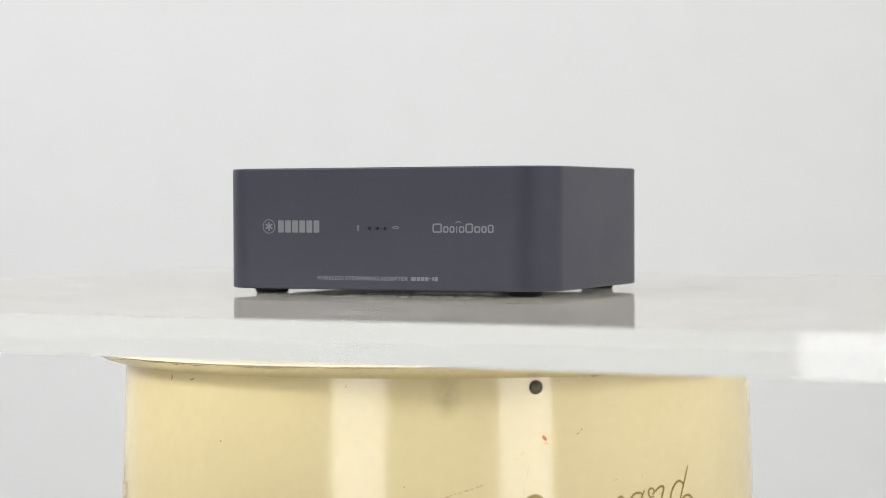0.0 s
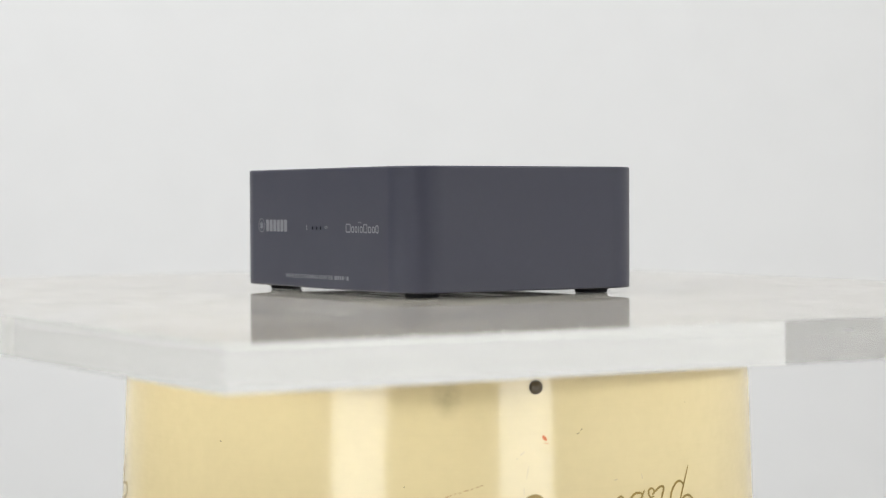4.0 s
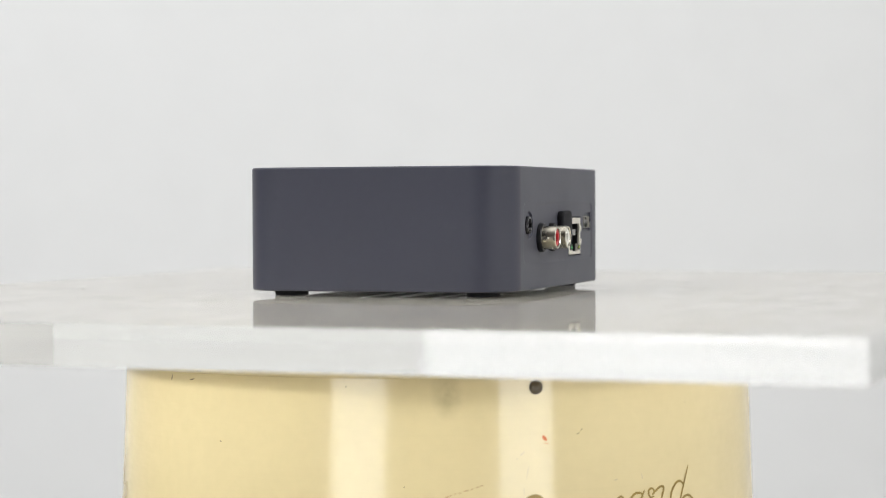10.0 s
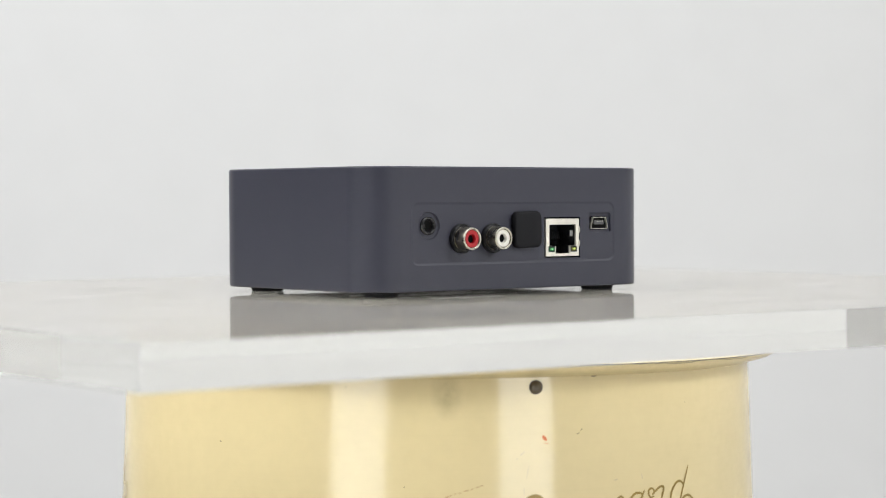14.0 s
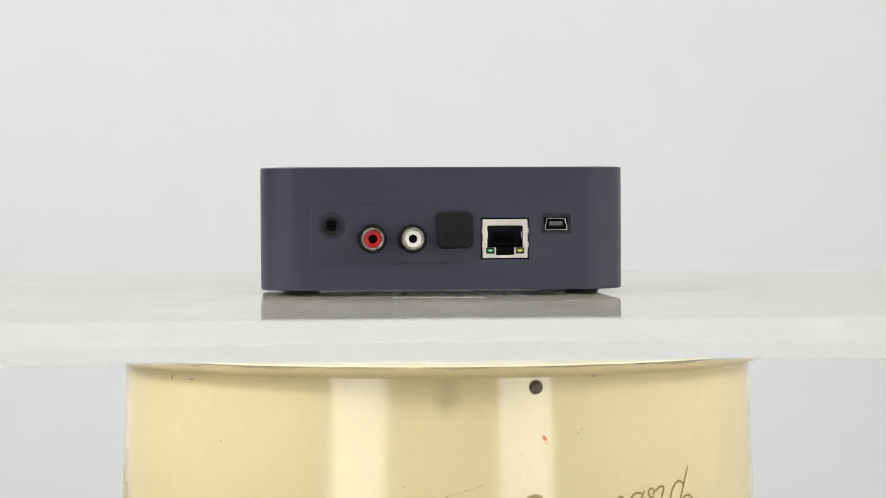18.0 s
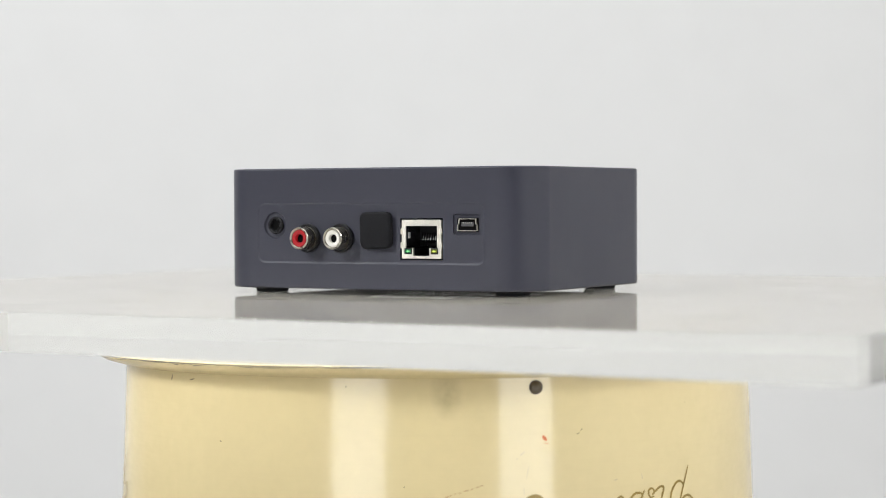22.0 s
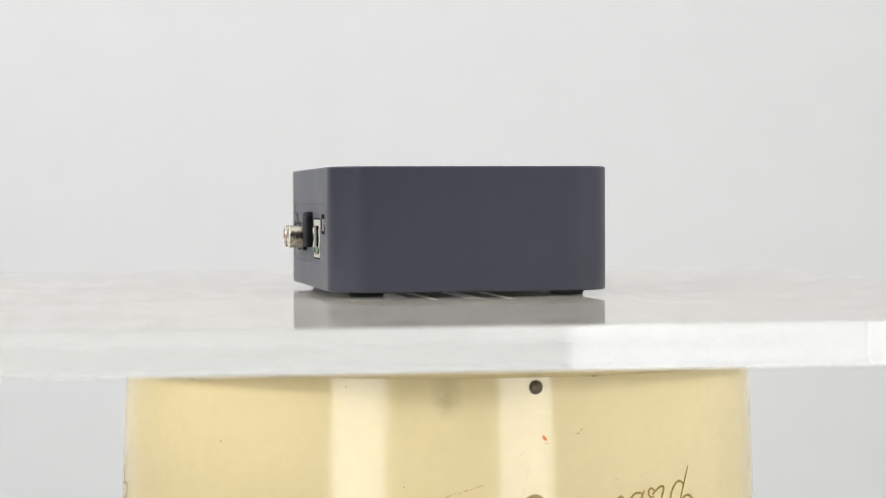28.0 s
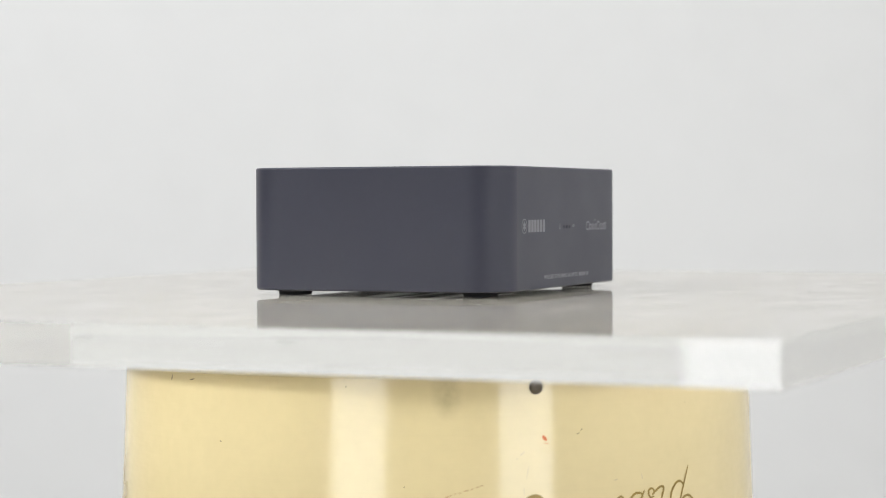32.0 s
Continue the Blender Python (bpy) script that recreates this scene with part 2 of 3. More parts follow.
def smooth_path(knots, n=8):
    """A Catmull-Rom curve through the knots."""
    p = [Vector((*k, 0)) for k in knots]
    p = [2 * p[0] - p[1], *p, 2 * p[-1] - p[-2]]
    out = []
    for i in range(1, len(p) - 2):
        for j in range(n):
            t = j / n
            q = 0.5 * (2 * p[i] + (p[i + 1] - p[i - 1]) * t + (2 * p[i - 1] - 5 * p[i] + 4 * p[i + 1] - p[i + 2]) * t * t
                       + (3 * p[i] - p[i - 1] - 3 * p[i + 1] + p[i + 2]) * t ** 3)
            out.append((q.x, q.y))
    return out + [tuple(p[-2][:2])]


# ---- the room ----
FLOOR_Z, TOP_Z, WEST, XW, Y0, Y1 = -0.62, 1.95, -2.55, 1.6, -2.6, 1.9


def block(name, x0, x1, y0, y1, z0, z1, mat, label):
    bm = bmesh.new()
    bmesh.ops.create_cube(bm, size=1, matrix=Matrix.Translation(((x0 + x1) / 2, (y0 + y1) / 2, (z0 + z1) / 2)) @ Matrix.Diagonal((x1 - x0, y1 - y0, z1 - z0, 1)))
    return tagged(part(name, bm, mat, None, label, 0), kind="structure")


block("floor", WEST, XW, Y0, Y1, FLOOR_Z - 0.1, FLOOR_Z, M_FLOOR, "mid grey studio floor")
block("ceiling", WEST, XW, Y0, Y1, TOP_Z, TOP_Z + 0.1, M_WALL, "plain white studio ceiling")
block("wall_north", WEST, XW, Y1, Y1 + 0.1, FLOOR_Z - 0.1, TOP_Z + 0.1, M_WALL, "plain white studio wall used as a backdrop")
block("wall_south", WEST, XW, Y0 - 0.1, Y0, FLOOR_Z - 0.1, TOP_Z + 0.1, M_GREY, "plain dark brownish grey studio wall behind the lamps")
block("wall_west", WEST - 0.1, WEST, Y0 - 0.1, Y1 + 0.1, FLOOR_Z - 0.1, TOP_Z + 0.1, M_BROWN, "plain brownish grey studio wall")
block("wall_east", XW, XW + 0.1, Y0 - 0.1, Y1 + 0.1, FLOOR_Z - 0.1, TOP_Z + 0.1, M_PALE, "plain pale cream studio wall")

# ---- the cream metal drum ----
DR, RIM, RIM_Z, LEAN, RIM_LEAN = 0.1160, 0.1258, -0.0215, -0.0117, -0.0172


def settle(v, lean=LEAN):
    """The drum's top is a little out of level, its foot stands flat."""
    fade = min(1.0, max(0.0, (v[2] + 0.5) / 0.4))
    return Vector((v[0], v[1], v[2] + lean * v[1] * fade))


def side(z):
    """The drum widens a little towards its foot."""
    return DR + max(0.0, -0.028 - z) * 0.036


def on_drum(s, z, lift):
    """A point of the drum's side: s metres round from the front, height z."""
    a, r = s / 0.117, side(z) + lift
    return settle((r * math.sin(a), -r * math.cos(a), z))


def turned(bm, profile, n=160, caps=True, lean=LEAN):
    lathe(bm, profile, n, caps=caps)
    for v in bm.verts:
        v.co = settle(v.co, lean)
    return bm


def metal_drum():
    root = empty("metal_drum", label="cream enamelled metal drum with gold script and chipped rim", category="drum")
    heights = [-0.0262, -0.0275, -0.03] + [-0.04 - 0.02 * i for i in range(29)] + [FLOOR_Z + 0.004]
    body = [(side(FLOOR_Z) - 0.004, FLOOR_Z), (side(FLOOR_Z) - 0.001, FLOOR_Z + 0.001)] + [(side(z), z) for z in heights[::-1]] + [(DR, -0.0252), (DR, -0.0246)]
    part("body", turned(bmesh.new(), body), M_DRUM, root)
    flare = [(DR - 0.002, -0.0259), (DR + 0.0004, -0.0257), (DR + 0.0020, -0.0252), (DR + 0.0045, -0.0246), (RIM - 0.0022, -0.0237), (RIM - 0.0007, -0.0228), (RIM, -0.0220),
             (RIM, RIM_Z - 0.0002), (RIM - 0.0004, RIM_Z), (RIM - 0.0012, RIM_Z + 0.0002), (RIM - 0.0024, RIM_Z - 0.0004), (RIM - 0.003, RIM_Z - 0.0012), (DR - 0.002, RIM_Z - 0.0014)]
    rim = part("rim", turned(bmesh.new(), flare, caps=False, lean=RIM_LEAN), M_LIP, root, "rolled cream rim with chipped dark edge")
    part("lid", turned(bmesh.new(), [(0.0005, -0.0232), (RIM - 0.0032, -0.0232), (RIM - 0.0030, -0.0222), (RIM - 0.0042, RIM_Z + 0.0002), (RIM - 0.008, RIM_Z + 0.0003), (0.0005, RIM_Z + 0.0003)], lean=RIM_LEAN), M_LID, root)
    # worn dark line along the rim
    rng = random.Random(4)
    a = -80.0
    while a < 80:
        span, thick = rng.uniform(3, 17), rng.uniform(0.00020, 0.00060)
        pts = [(radians(a + span * i / 10), 0) for i in range(11)]
        bm = bmesh.new()
        rows = []
        for i, (ang, _) in enumerate(pts):
            t = thick * (0.35 + math.sin(math.pi * i / 10)) * rng.uniform(0.6, 1.2)
            rows.append([bm.verts.new(settle((r * math.sin(ang), -r * math.cos(ang), z), RIM_LEAN)) for r, z in ((RIM - 0.0003, RIM_Z + 0.00003), (RIM + 0.00005, RIM_Z - 0.0001 - t))])
        for p, q in zip(rows, rows[1:]):
            for j in range(1):
                bm.faces.new((p[j], q[j], q[j + 1], p[j + 1]))
        part("chip", bm, M_DARK, rim)
        a += span + rng.choice((0.0, 0.0, 0.3, 3.0))
    # dark seam where the lid is rolled into the rim
    seam = loft(bmesh.new(), [[settle((r * math.sin(2 * math.pi * i / 160), -r * math.cos(2 * math.pi * i / 160), z), RIM_LEAN) for i in range(160)]
                              for r, z in ((RIM - 0.0001, RIM_Z - 0.00002), (RIM + 0.00006, RIM_Z - 0.00014), (RIM + 0.00006, RIM_Z - 0.00030), (RIM - 0.0001, RIM_Z - 0.00034))], False)
    part("seam", seam, M_DARK, rim)
    # domed screw below the rim
    a = radians(15.96)
    m = Matrix.Translation(settle((DR * math.sin(a), -DR * math.cos(a), -0.0283))) @ Matrix.Rotation(a, 4, "Z") @ pose(0, 0, 0, 90)
    part("screw", lathe(bmesh.new(), [(0.0021, -0.0008), (0.0021, 0.0002), (0.0019, 0.0008), (0.0014, 0.0013), (0.0007, 0.0016), (0.0002, 0.0017)], 24, m), M_BRASS, root, "dark domed screw head")
    part("screw_hole", lathe(bmesh.new(), [(0.00235, -0.0005), (0.00235, 0.00010), (0.0021, 0.00012)], 24, m), M_DARK, root)
    drum_marks(root)
    return root


def drum_marks(root):
    """Gold script strokes cut off by time, scratches, chips and specks on the enamel."""
    def stroke(name, mat, knots, wide, taper=0.35, label=""):
        pts = smooth_path([(u / 1000, v / 1000) for u, v in knots], 8)
        bm = bmesh.new()
        ribbon(bm, pts, lambda t: wide / 1000 * (1 - taper * abs(2 * t - 1) ** 3), 0.00008, on_drum)
        return part(name, bm, mat, root, label)
    gold = "gold painted script stroke"
    stroke("script_stroke", M_SCRIPT, ((94.8, -57.2), (93.0, -61.4), (91.3, -65.3), (89.6, -70), (88.5, -74)), 0.75, 0.5, gold)
    stroke("script_stroke", M_SCRIPT, ((92.2, -64.4), (91.4, -63.0), (90.0, -62.3), (88.5, -62.5), (86.9, -63.8), (85.6, -66.0), (85.0, -70), (87, -72.5), (90, -70)), 0.85, 0.4, gold)
    stroke("script_stroke", M_SCRIPT, ((89.8, -71), (91, -68.6), (92.7, -67.5), (94.9, -67.5), (96.9, -68.9), (98, -71)), 0.8, 0.4, gold)
    stroke("script_stroke", M_SCRIPT, ((77.3, -66.2), (75.9, -66.7), (75.0, -65.5), (75.1, -64.1), (76.4, -63.6), (77.4, -64.5), (76.8, -65.6)), 0.75, 0.3, gold)
    stroke("script_stroke", M_SCRIPT, ((76.6, -65.8), (78.2, -64.5), (80.2, -63.4), (81.7, -63.5), (81.8, -64.7), (81.0, -66.6), (80.4, -69.5), (82, -72)), 0.85, 0.4, gold)
    stroke("script_stroke", M_SCRIPT, ((73.2, -64.0), (72.3, -65.4), (71.4, -67.4), (71, -71)), 0.8, 0.4, gold)
    stroke("script_stroke", M_SCRIPT, ((72.4, -65.3), (71.0, -64.7), (69.2, -64.8), (67.6, -65.9), (66.3, -67.6), (66, -71)), 0.85, 0.4, gold)
    stroke("script_stroke", M_SCRIPT, ((64.9, -68), (64.3, -66.3), (63.3, -65.4), (62.2, -65.8), (61.2, -67.5), (60, -71)), 0.8, 0.4, gold)
    stroke("script_stroke", M_SCRIPT, ((27.2, -68), (28.4, -65.4), (29.8, -64.1), (31.6, -63.6), (33.3, -64.0), (34.6, -65.3), (35.2, -68)), 1.3, 0.2, gold)
    stroke("script_stroke", M_SCRIPT, ((-150.4, -57.0), (-153.0, -61.0), (-156.0, -65.2), (-159.0, -69.4)), 0.8, 0.5, gold)
    stroke("script_stroke", M_SCRIPT, ((-163.0, -69.0), (-163.5, -66.6), (-161.0, -64.4), (-157.5, -63.4), (-156.5, -64.6)), 0.9, 0.4, gold)
    stroke("script_stroke", M_SCRIPT, ((-160.0, -69.4), (-150.5, -67.9), (-147.4, -69.4), (-148.2, -71.8), (-154.0, -73.6), (-163.0, -74.6)), 0.9, 0.3, gold)
    stroke("red_chip", M_REDCHIP, ((34.6, -44.0), (35.2, -44.8), (36.1, -45.8)), 1.1, 0.85, "small red primer chip")
    stroke("red_chip", M_REDCHIP, ((35.2, -46.4), (35.9, -46.7), (36.6, -46.6)), 0.18, 0.8)
    for knots, wide in ((((46.7, -44.0), (47.3, -43.8), (47.9, -43.5)), 0.30), (((48.2, -42.8), (48.6, -42.5), (49.0, -42.3)), 0.36), (((52.4, -25.2), (53.5, -25.3), (54.6, -25.2)), 0.5),
                        (((-105.0, -26.2), (-105.2, -27.2), (-105.7, -28.2)), 0.65), (((-94.5, -27.5), (-93.3, -27.4), (-92.0, -27.0)), 0.45), (((-78.7, -47.2), (-78.4, -47.3), (-78.0, -47.5)), 0.4),
                        (((-30.5, -27.8), (-30.3, -27.8), (-30.0, -27.8)), 0.4), (((-11.1, -60.0), (-10.9, -60.1), (-10.7, -60.0)), 0.35), (((93.8, -35.9), (94.0, -35.9), (94.2, -35.8)), 0.3)):
        stroke("paint_chip", M_CHIP, knots, wide, 0.7)
    for knots, wide in ((((26.9, -50.3), (27.8, -49.6), (28.6, -49.0)), 0.4), (((25.6, -51.5), (25.9, -51.3), (26.2, -51.1)), 0.35), (((29.9, -53.8), (29.4, -55.5), (29.0, -57.8)), 0.28),
                        (((28.0, -60.5), (28.1, -62.0), (28.2, -63.5)), 0.22), (((72.0, -58.4), (72.2, -59.4), (72.5, -60.3)), 0.35), (((60.4, -59.6), (61.2, -59.8), (62.0, -59.5)), 0.4)):
        stroke("scratch", M_GRIME, knots, wide, 0.6)
    rng = random.Random(11)
    for i in range(9):
        u = 2.3 + i * 1.42 + rng.uniform(-0.3, 0.3)
        v = -63.3 + (u - 2.3) * 0.30 + rng.uniform(-0.12, 0.12)
        w = rng.uniform(0.3, 0.75)
        stroke("scratch", M_SCUFF, ((u, v), (u + w, v + 0.12), (u + 2 * w, v + 0.25)), rng.uniform(0.22, 0.5), 0.7)


drum = metal_drum()

# ---- the turning plate ----
PLATE_W, PLATE_D, PLATE_T, PLATE_TURN = 0.466, 0.391, 0.0122, -1.2


def acrylic_plate():
    bm = bmesh.new()
    slab(bm, PLATE_W, PLATE_D, 0.0001, -PLATE_T, 0, 0.00004, pose(0, 0, 0, 0, 0, PLATE_TURN), 3, 2)
    ob = part("acrylic_plate", bm, M_PLATE, None, "thick clear acrylic plate turning above the drum", 0)
    ob.data.materials.append(M_TOP)
    ob.data.materials.append(M_UNDER)
    ob.data.materials.append(M_SAWN)
    for f in ob.data.polygons:
        f.material_index = 1 if f.normal.z > 0.9 else 2 if f.normal.z < -0.9 else 3 if f.normal.x < -0.7 else 0
    ob.visible_shadow = False
    film = bmesh.new()
    slab(film, PLATE_W - 0.001, PLATE_D - 0.001, 0.0002, 0.00002, 0.00003, 0.000004, pose(0, 0, 0, 0, 0, PLATE_TURN), 2, 1)
    for f in [f for f in film.faces if f.calc_center_median().z < 0.000029]:
        film.faces.remove(f)
    part("dust_film", film, M_VEIL, ob, "thin uneven veil of pale dust", 0)
    return tagged(ob, category="plate")


plate = acrylic_plate()


def plate_wear():
    """Specks of dust on the plate's top and short scuffs along its two narrow edges."""
    for x, y, r in ((22.5, -136.6, 0.45), (-18.5, -163.6, 0.4), (-11.3, -125.9, 0.3), (29.3, 74.9, 0.35), (-35.7, -90.9, 0.3)):
        part("dust_speck", lathe(bmesh.new(), [(r * 1.2e-3, 0), (r * 0.9e-3, r * 0.3e-3), (r * 0.3e-3, r * 0.45e-3)], 8, Matrix.Translation((x / 1000, y / 1000, 0.00002))), M_DUST, plate)
    rng = random.Random(5)
    for _ in range(60):
        a, far, r = rng.uniform(0, 2 * math.pi), rng.uniform(0.02, 0.155), rng.uniform(0.08, 0.2)
        part("lint", lathe(bmesh.new(), [(r * 1e-3, 0), (r * 0.7e-3, r * 0.4e-3), (r * 0.2e-3, r * 0.55e-3)], 6, Matrix.Translation((far * math.cos(a), far * math.sin(a), 0.00002))), M_LINT, plate)
    turn = pose(0, 0, 0, 0, 0, PLATE_TURN)
    for side_x, y, z, long in ((-1, 2.0, -4.0, 6.2), (1, -2.6, -3.3, 3.8), (-1, -61.6, -3.7, 5.4)):
        bm = bmesh.new()
        slab(bm, long / 1000, 0.00035, 0.0001, -0.00005, 0.00005, 0.00002, turn @ Matrix.Translation((side_x * PLATE_W / 2, y / 1000, z / 1000)) @ pose(0, 0, 0, 90, 0, 90), 2, 1)
        part("edge_scuff", bm, M_SCRATCH, plate)


plate_wear()
pivot_bm = bmesh.new()
lathe(pivot_bm, [(0.0585, RIM_Z + 0.0009), (0.06, RIM_Z + 0.0016), (0.06, -PLATE_T - 0.0006), (0.0593, -PLATE_T - 0.00005)], 64)
turntable = tagged(part("turntable", pivot_bm, M_TURN, None, "low round grey turntable between drum and plate"), category="turntable")

# ---- the streaming adapter ----
CX, CY = 0.00075, -0.0017
BW, BD, BR, BZ0, BZ1 = 0.130, 0.0998, 0.0145, 0.0021, 0.0456
BACK, FRONT = BD / 2, -BD / 2


def facing_back(x, z):
    """A pose on the rear face whose z axis points out of it."""
    return Matrix.Translation((x, BACK, z)) @ pose(0, 0, 0, -90)


def adapter():
    root = empty("streaming_adapter", label="dark slate grey streaming adapter box with rounded corners on black feet", category="audio device")

    def add(name, bm, mat, parent=None, label="", smooth=30):
        ob = part(name, bm, mat, parent or root, label, smooth)
        if not parent:
            ob.location = (CX, CY, 0)
        return ob

    shell = add("case", slab(bmesh.new(), BW, BD, BR, BZ0, BZ1, 0.0007, n=16, steps=4), M_CASE)
    pocket = lambda x0, x1, z0, z1, deep, r=0.0005: slab(bmesh.new(), x1 - x0, z1 - z0, r, -deep, 0.004, 0.0001, facing_back((x0 + x1) / 2, (z0 + z1) / 2), 4, 1)
    cut(shell, [loft(bmesh.new(), [[facing_back(0.0004, 0.0221) @ Vector((x, y, z)) for x, y in outline(0.0944 + grow, 0.0218 + grow, 0.003 + grow / 2, 6)] for grow, z in ((-0.0018, -0.00025), (-0.0011, -0.00021), (0, -0.00005), (0.0004, 0.00002), (0.0004, 0.004))]),
                pocket(-0.0301, -0.0128, 0.0127, 0.0275, 0.013, 0.0003),
                pocket(-0.0438, -0.0356, 0.0229, 0.0275, 0.006, 0.0003),
                pocket(-0.0452, -0.0342, 0.0218, 0.0290, 0.0011, 0.0008),
                lathe(bmesh.new(), [(0.0041, -0.0010), (0.0045, -0.0009), (0.0049, -0.0004), (0.0051, 0.004)], 40, facing_back(0.0400, 0.0249)),
                *[lathe(bmesh.new(), [(0.00062, -0.0012), (0.00062, 0.002)], 16, Matrix.Translation((x, FRONT, 0.0239)) @ pose(0, 0, 0, 90)) for x in (-0.0032, -0.0001, 0.0029)]])
    flat = shell.modifiers.new("flat faces", "WEIGHTED_NORMAL")
    flat.weight, flat.keep_sharp = 100, True
    # feet
    for sx in (-1, 1):
        for sy in (-1, 1):
            add("foot", lathe(bmesh.new(), [(0.0056, 0.0001), (0.0060, 0.0004), (0.0060, 0.0013), (0.0066, 0.0014), (0.0066, 0.0022)], 40, Matrix.Translation((sx * 0.0505, sy * 0.036, 0))), M_RUBBER, None, "black rubber foot")
    front_print(add)
    rear_sockets(add)
    add("base_plate", slab(bmesh.new(), BW - 0.0012, BD - 0.0012, BR - 0.0006, BZ0 - 0.00006, BZ0 + 0.0003, 0.00003, n=8, steps=1), M_BASE)
    base = add("base_label", slab(bmesh.new(), 0.074, 0.05, 0.002, BZ0 - 0.00012, BZ0 + 0.0002, 0.00004, n=3, steps=1), M_BASE)
    bm = bmesh.new()
    rng = random.Random(7)
    for row in (0, 3, 4, 8):
        x = -0.034
        while x < 0.02:
            w = rng.uniform(0.003, 0.009)
            slab(bm, w, 0.0019, 0.0002, BZ0 - 0.00020, BZ0 - 0.00010, 0.00002, Matrix.Translation((x + w / 2, -0.0195 + 0.0035 * row, 0)), 1, 1)
            x += w + rng.uniform(0.001, 0.003)
    slab(bm, 0.034, 0.0078, 0.0003, BZ0 - 0.00020, BZ0 - 0.00010, 0.00002, Matrix.Translation((0, 0.0197, 0)), 1, 1)
    tagged(part("label_print", bm, M_PRINT_GLINT, base), kind="stuff")
    return root


def front_print(add):
    y = FRONT
    # round emblem: ring with three crossed bars
    m = Matrix.Translation((-0.0439, y, 0.0246)) @ pose(0, 0, 0, 90)
    emblem = add("emblem", lathe(bmesh.new(), [(0.0026, 0), (0.0026, 0.00006), (0.0023, 0.00006), (0.0023, 0)], 40, m, False), M_PRINT, None, "pale grey round emblem")
    for a in (90, 30, 150):
        bm = bmesh.new()
        slab(bm, 0.0034, 0.0006, 0.0002, 0, 0.00006, 0.00001, m @ pose(0, 0, 0, 0, 0, a), 1, 1)
        part("emblem_bar", bm, M_PRINT, emblem)
    # maker's mark as plain blocks
    for i in range(6):
        x0 = -0.0401 + i * 0.00291
        add("mark_block", bar(bmesh.new(), x0, x0 + 0.0023, 0.0224, 0.0268, y, 0.00006), M_PRINT)
    # second mark as plain blocks
    x = 0.0215
    for w, h in ((0.0036, 0.0033), (0.0021, 0.0024), (0.0019, 0.0024), (0.0008, 0.0024), (0.0021, 0.0024), (0.0029, 0.0033), (0.0023, 0.0024), (0.0020, 0.0024), (0.0022, 0.0029)):
        rim = 0.00055
        mid = Matrix.Translation((x + w / 2, y, 0.0224 + h / 2)) @ pose(0, 0, 0, 90)
        if w < 0.001:
            add("mark_block", bar(bmesh.new(), x + 0.0002, x + w - 0.0002, 0.0224, 0.0224 + h, y, 0.00006), M_PRINT)
        else:
            add("mark_block", loft(bmesh.new(), [[mid @ Vector((px, py, z)) for px, py in outline(w - 2 * off, h - 2 * off, max(0.0007 - off, 0.0001), 4)] for off, z in ((0, 0), (0, 0.00006), (rim, 0.00006), (rim, 0))], False), M_PRINT)
        x += w + 0.00042
    # lamps and their signs
    for px in (-0.0032, -0.0001, 0.0029):
        add("indicator_lamp", lathe(bmesh.new(), [(0.0006, -0.0010), (0.0006, -0.0004), (0.0003, -0.0002), (0.0001, -0.00015)], 16, Matrix.Translation((px, y, 0.0239)) @ pose(0, 0, 0, 90)), M_BLACK)
    place = lambda u, v, lift: Vector((u, y - lift, v))
    bm = bmesh.new()
    for pts in (((-0.0081, 0.0247), (-0.0073, 0.0233), (-0.0077, 0.0229), (-0.0077, 0.0251), (-0.0073, 0.0247), (-0.0081, 0.0233)),):
        ribbon(bm, list(pts), lambda t: 0.00028, 0.00006, place)
    add("radio_sign", bm, M_PRINT)
    for r in (0.0016, 0.0009):
        bm = bmesh.new()
        ribbon(bm, [(0.0071 + r * math.sin(radians(a)), 0.0233 + r * 0.85 * math.cos(radians(a))) for a in range(-60, 61, 10)], lambda t: 0.0003, 0.00006, place)
        add("wave_sign", bm, M_PRINT)
    bm = bmesh.new()
    ribbon(bm, [(0.0315 + 0.0013 * math.sin(radians(a)), 0.0253 + 0.0010 * math.cos(radians(a))) for a in range(-60, 61, 15)], lambda t: 0.0003, 0.00006, place)
    add("wave_sign", bm, M_PRINT)
    # the line of small capitals
    font = bpy.data.curves.new("caption", "FONT")
    font.offset = 0.00003
    font.body, font.size, font.space_character, font.extrude = "WIRELESS STREAMING ADAPTER", 0.00205, 1.0, 0.00002
    tmp = new("caption", font)
    bpy.context.view_layer.update()
    me = bpy.data.meshes.new_from_object(tmp.evaluated_get(bpy.context.evaluated_depsgraph_get()))
    bpy.data.objects.remove(tmp)
    bm = bmesh.new()
    bm.from_mesh(me)
    wide = max(v.co.x for v in bm.verts) - min(v.co.x for v in bm.verts)
    left = min(v.co.x for v in bm.verts)
    for v in bm.verts:
        v.co = Vector((-0.0244 + (v.co.x - left) * 0.0364 / wide, y - 0.00003 - v.co.z, 0.0055 + v.co.y))
    add("caption", bm, M_PRINT, None, "small printed words wireless streaming adapter", 0)
    x = 0.0131
    for i, w in enumerate((0.0018, 0.0012, 0.0013, 0.0012, 0.0007, 0.0005, 0.0012)):
        low, high = (0.0062, 0.0065) if i == 4 else (0.0055, 0.0069)
        add("caption_block", bar(bmesh.new(), x, x + w, low, high, y, 0.00006), M_PRINT)
        x += w + 0.0004


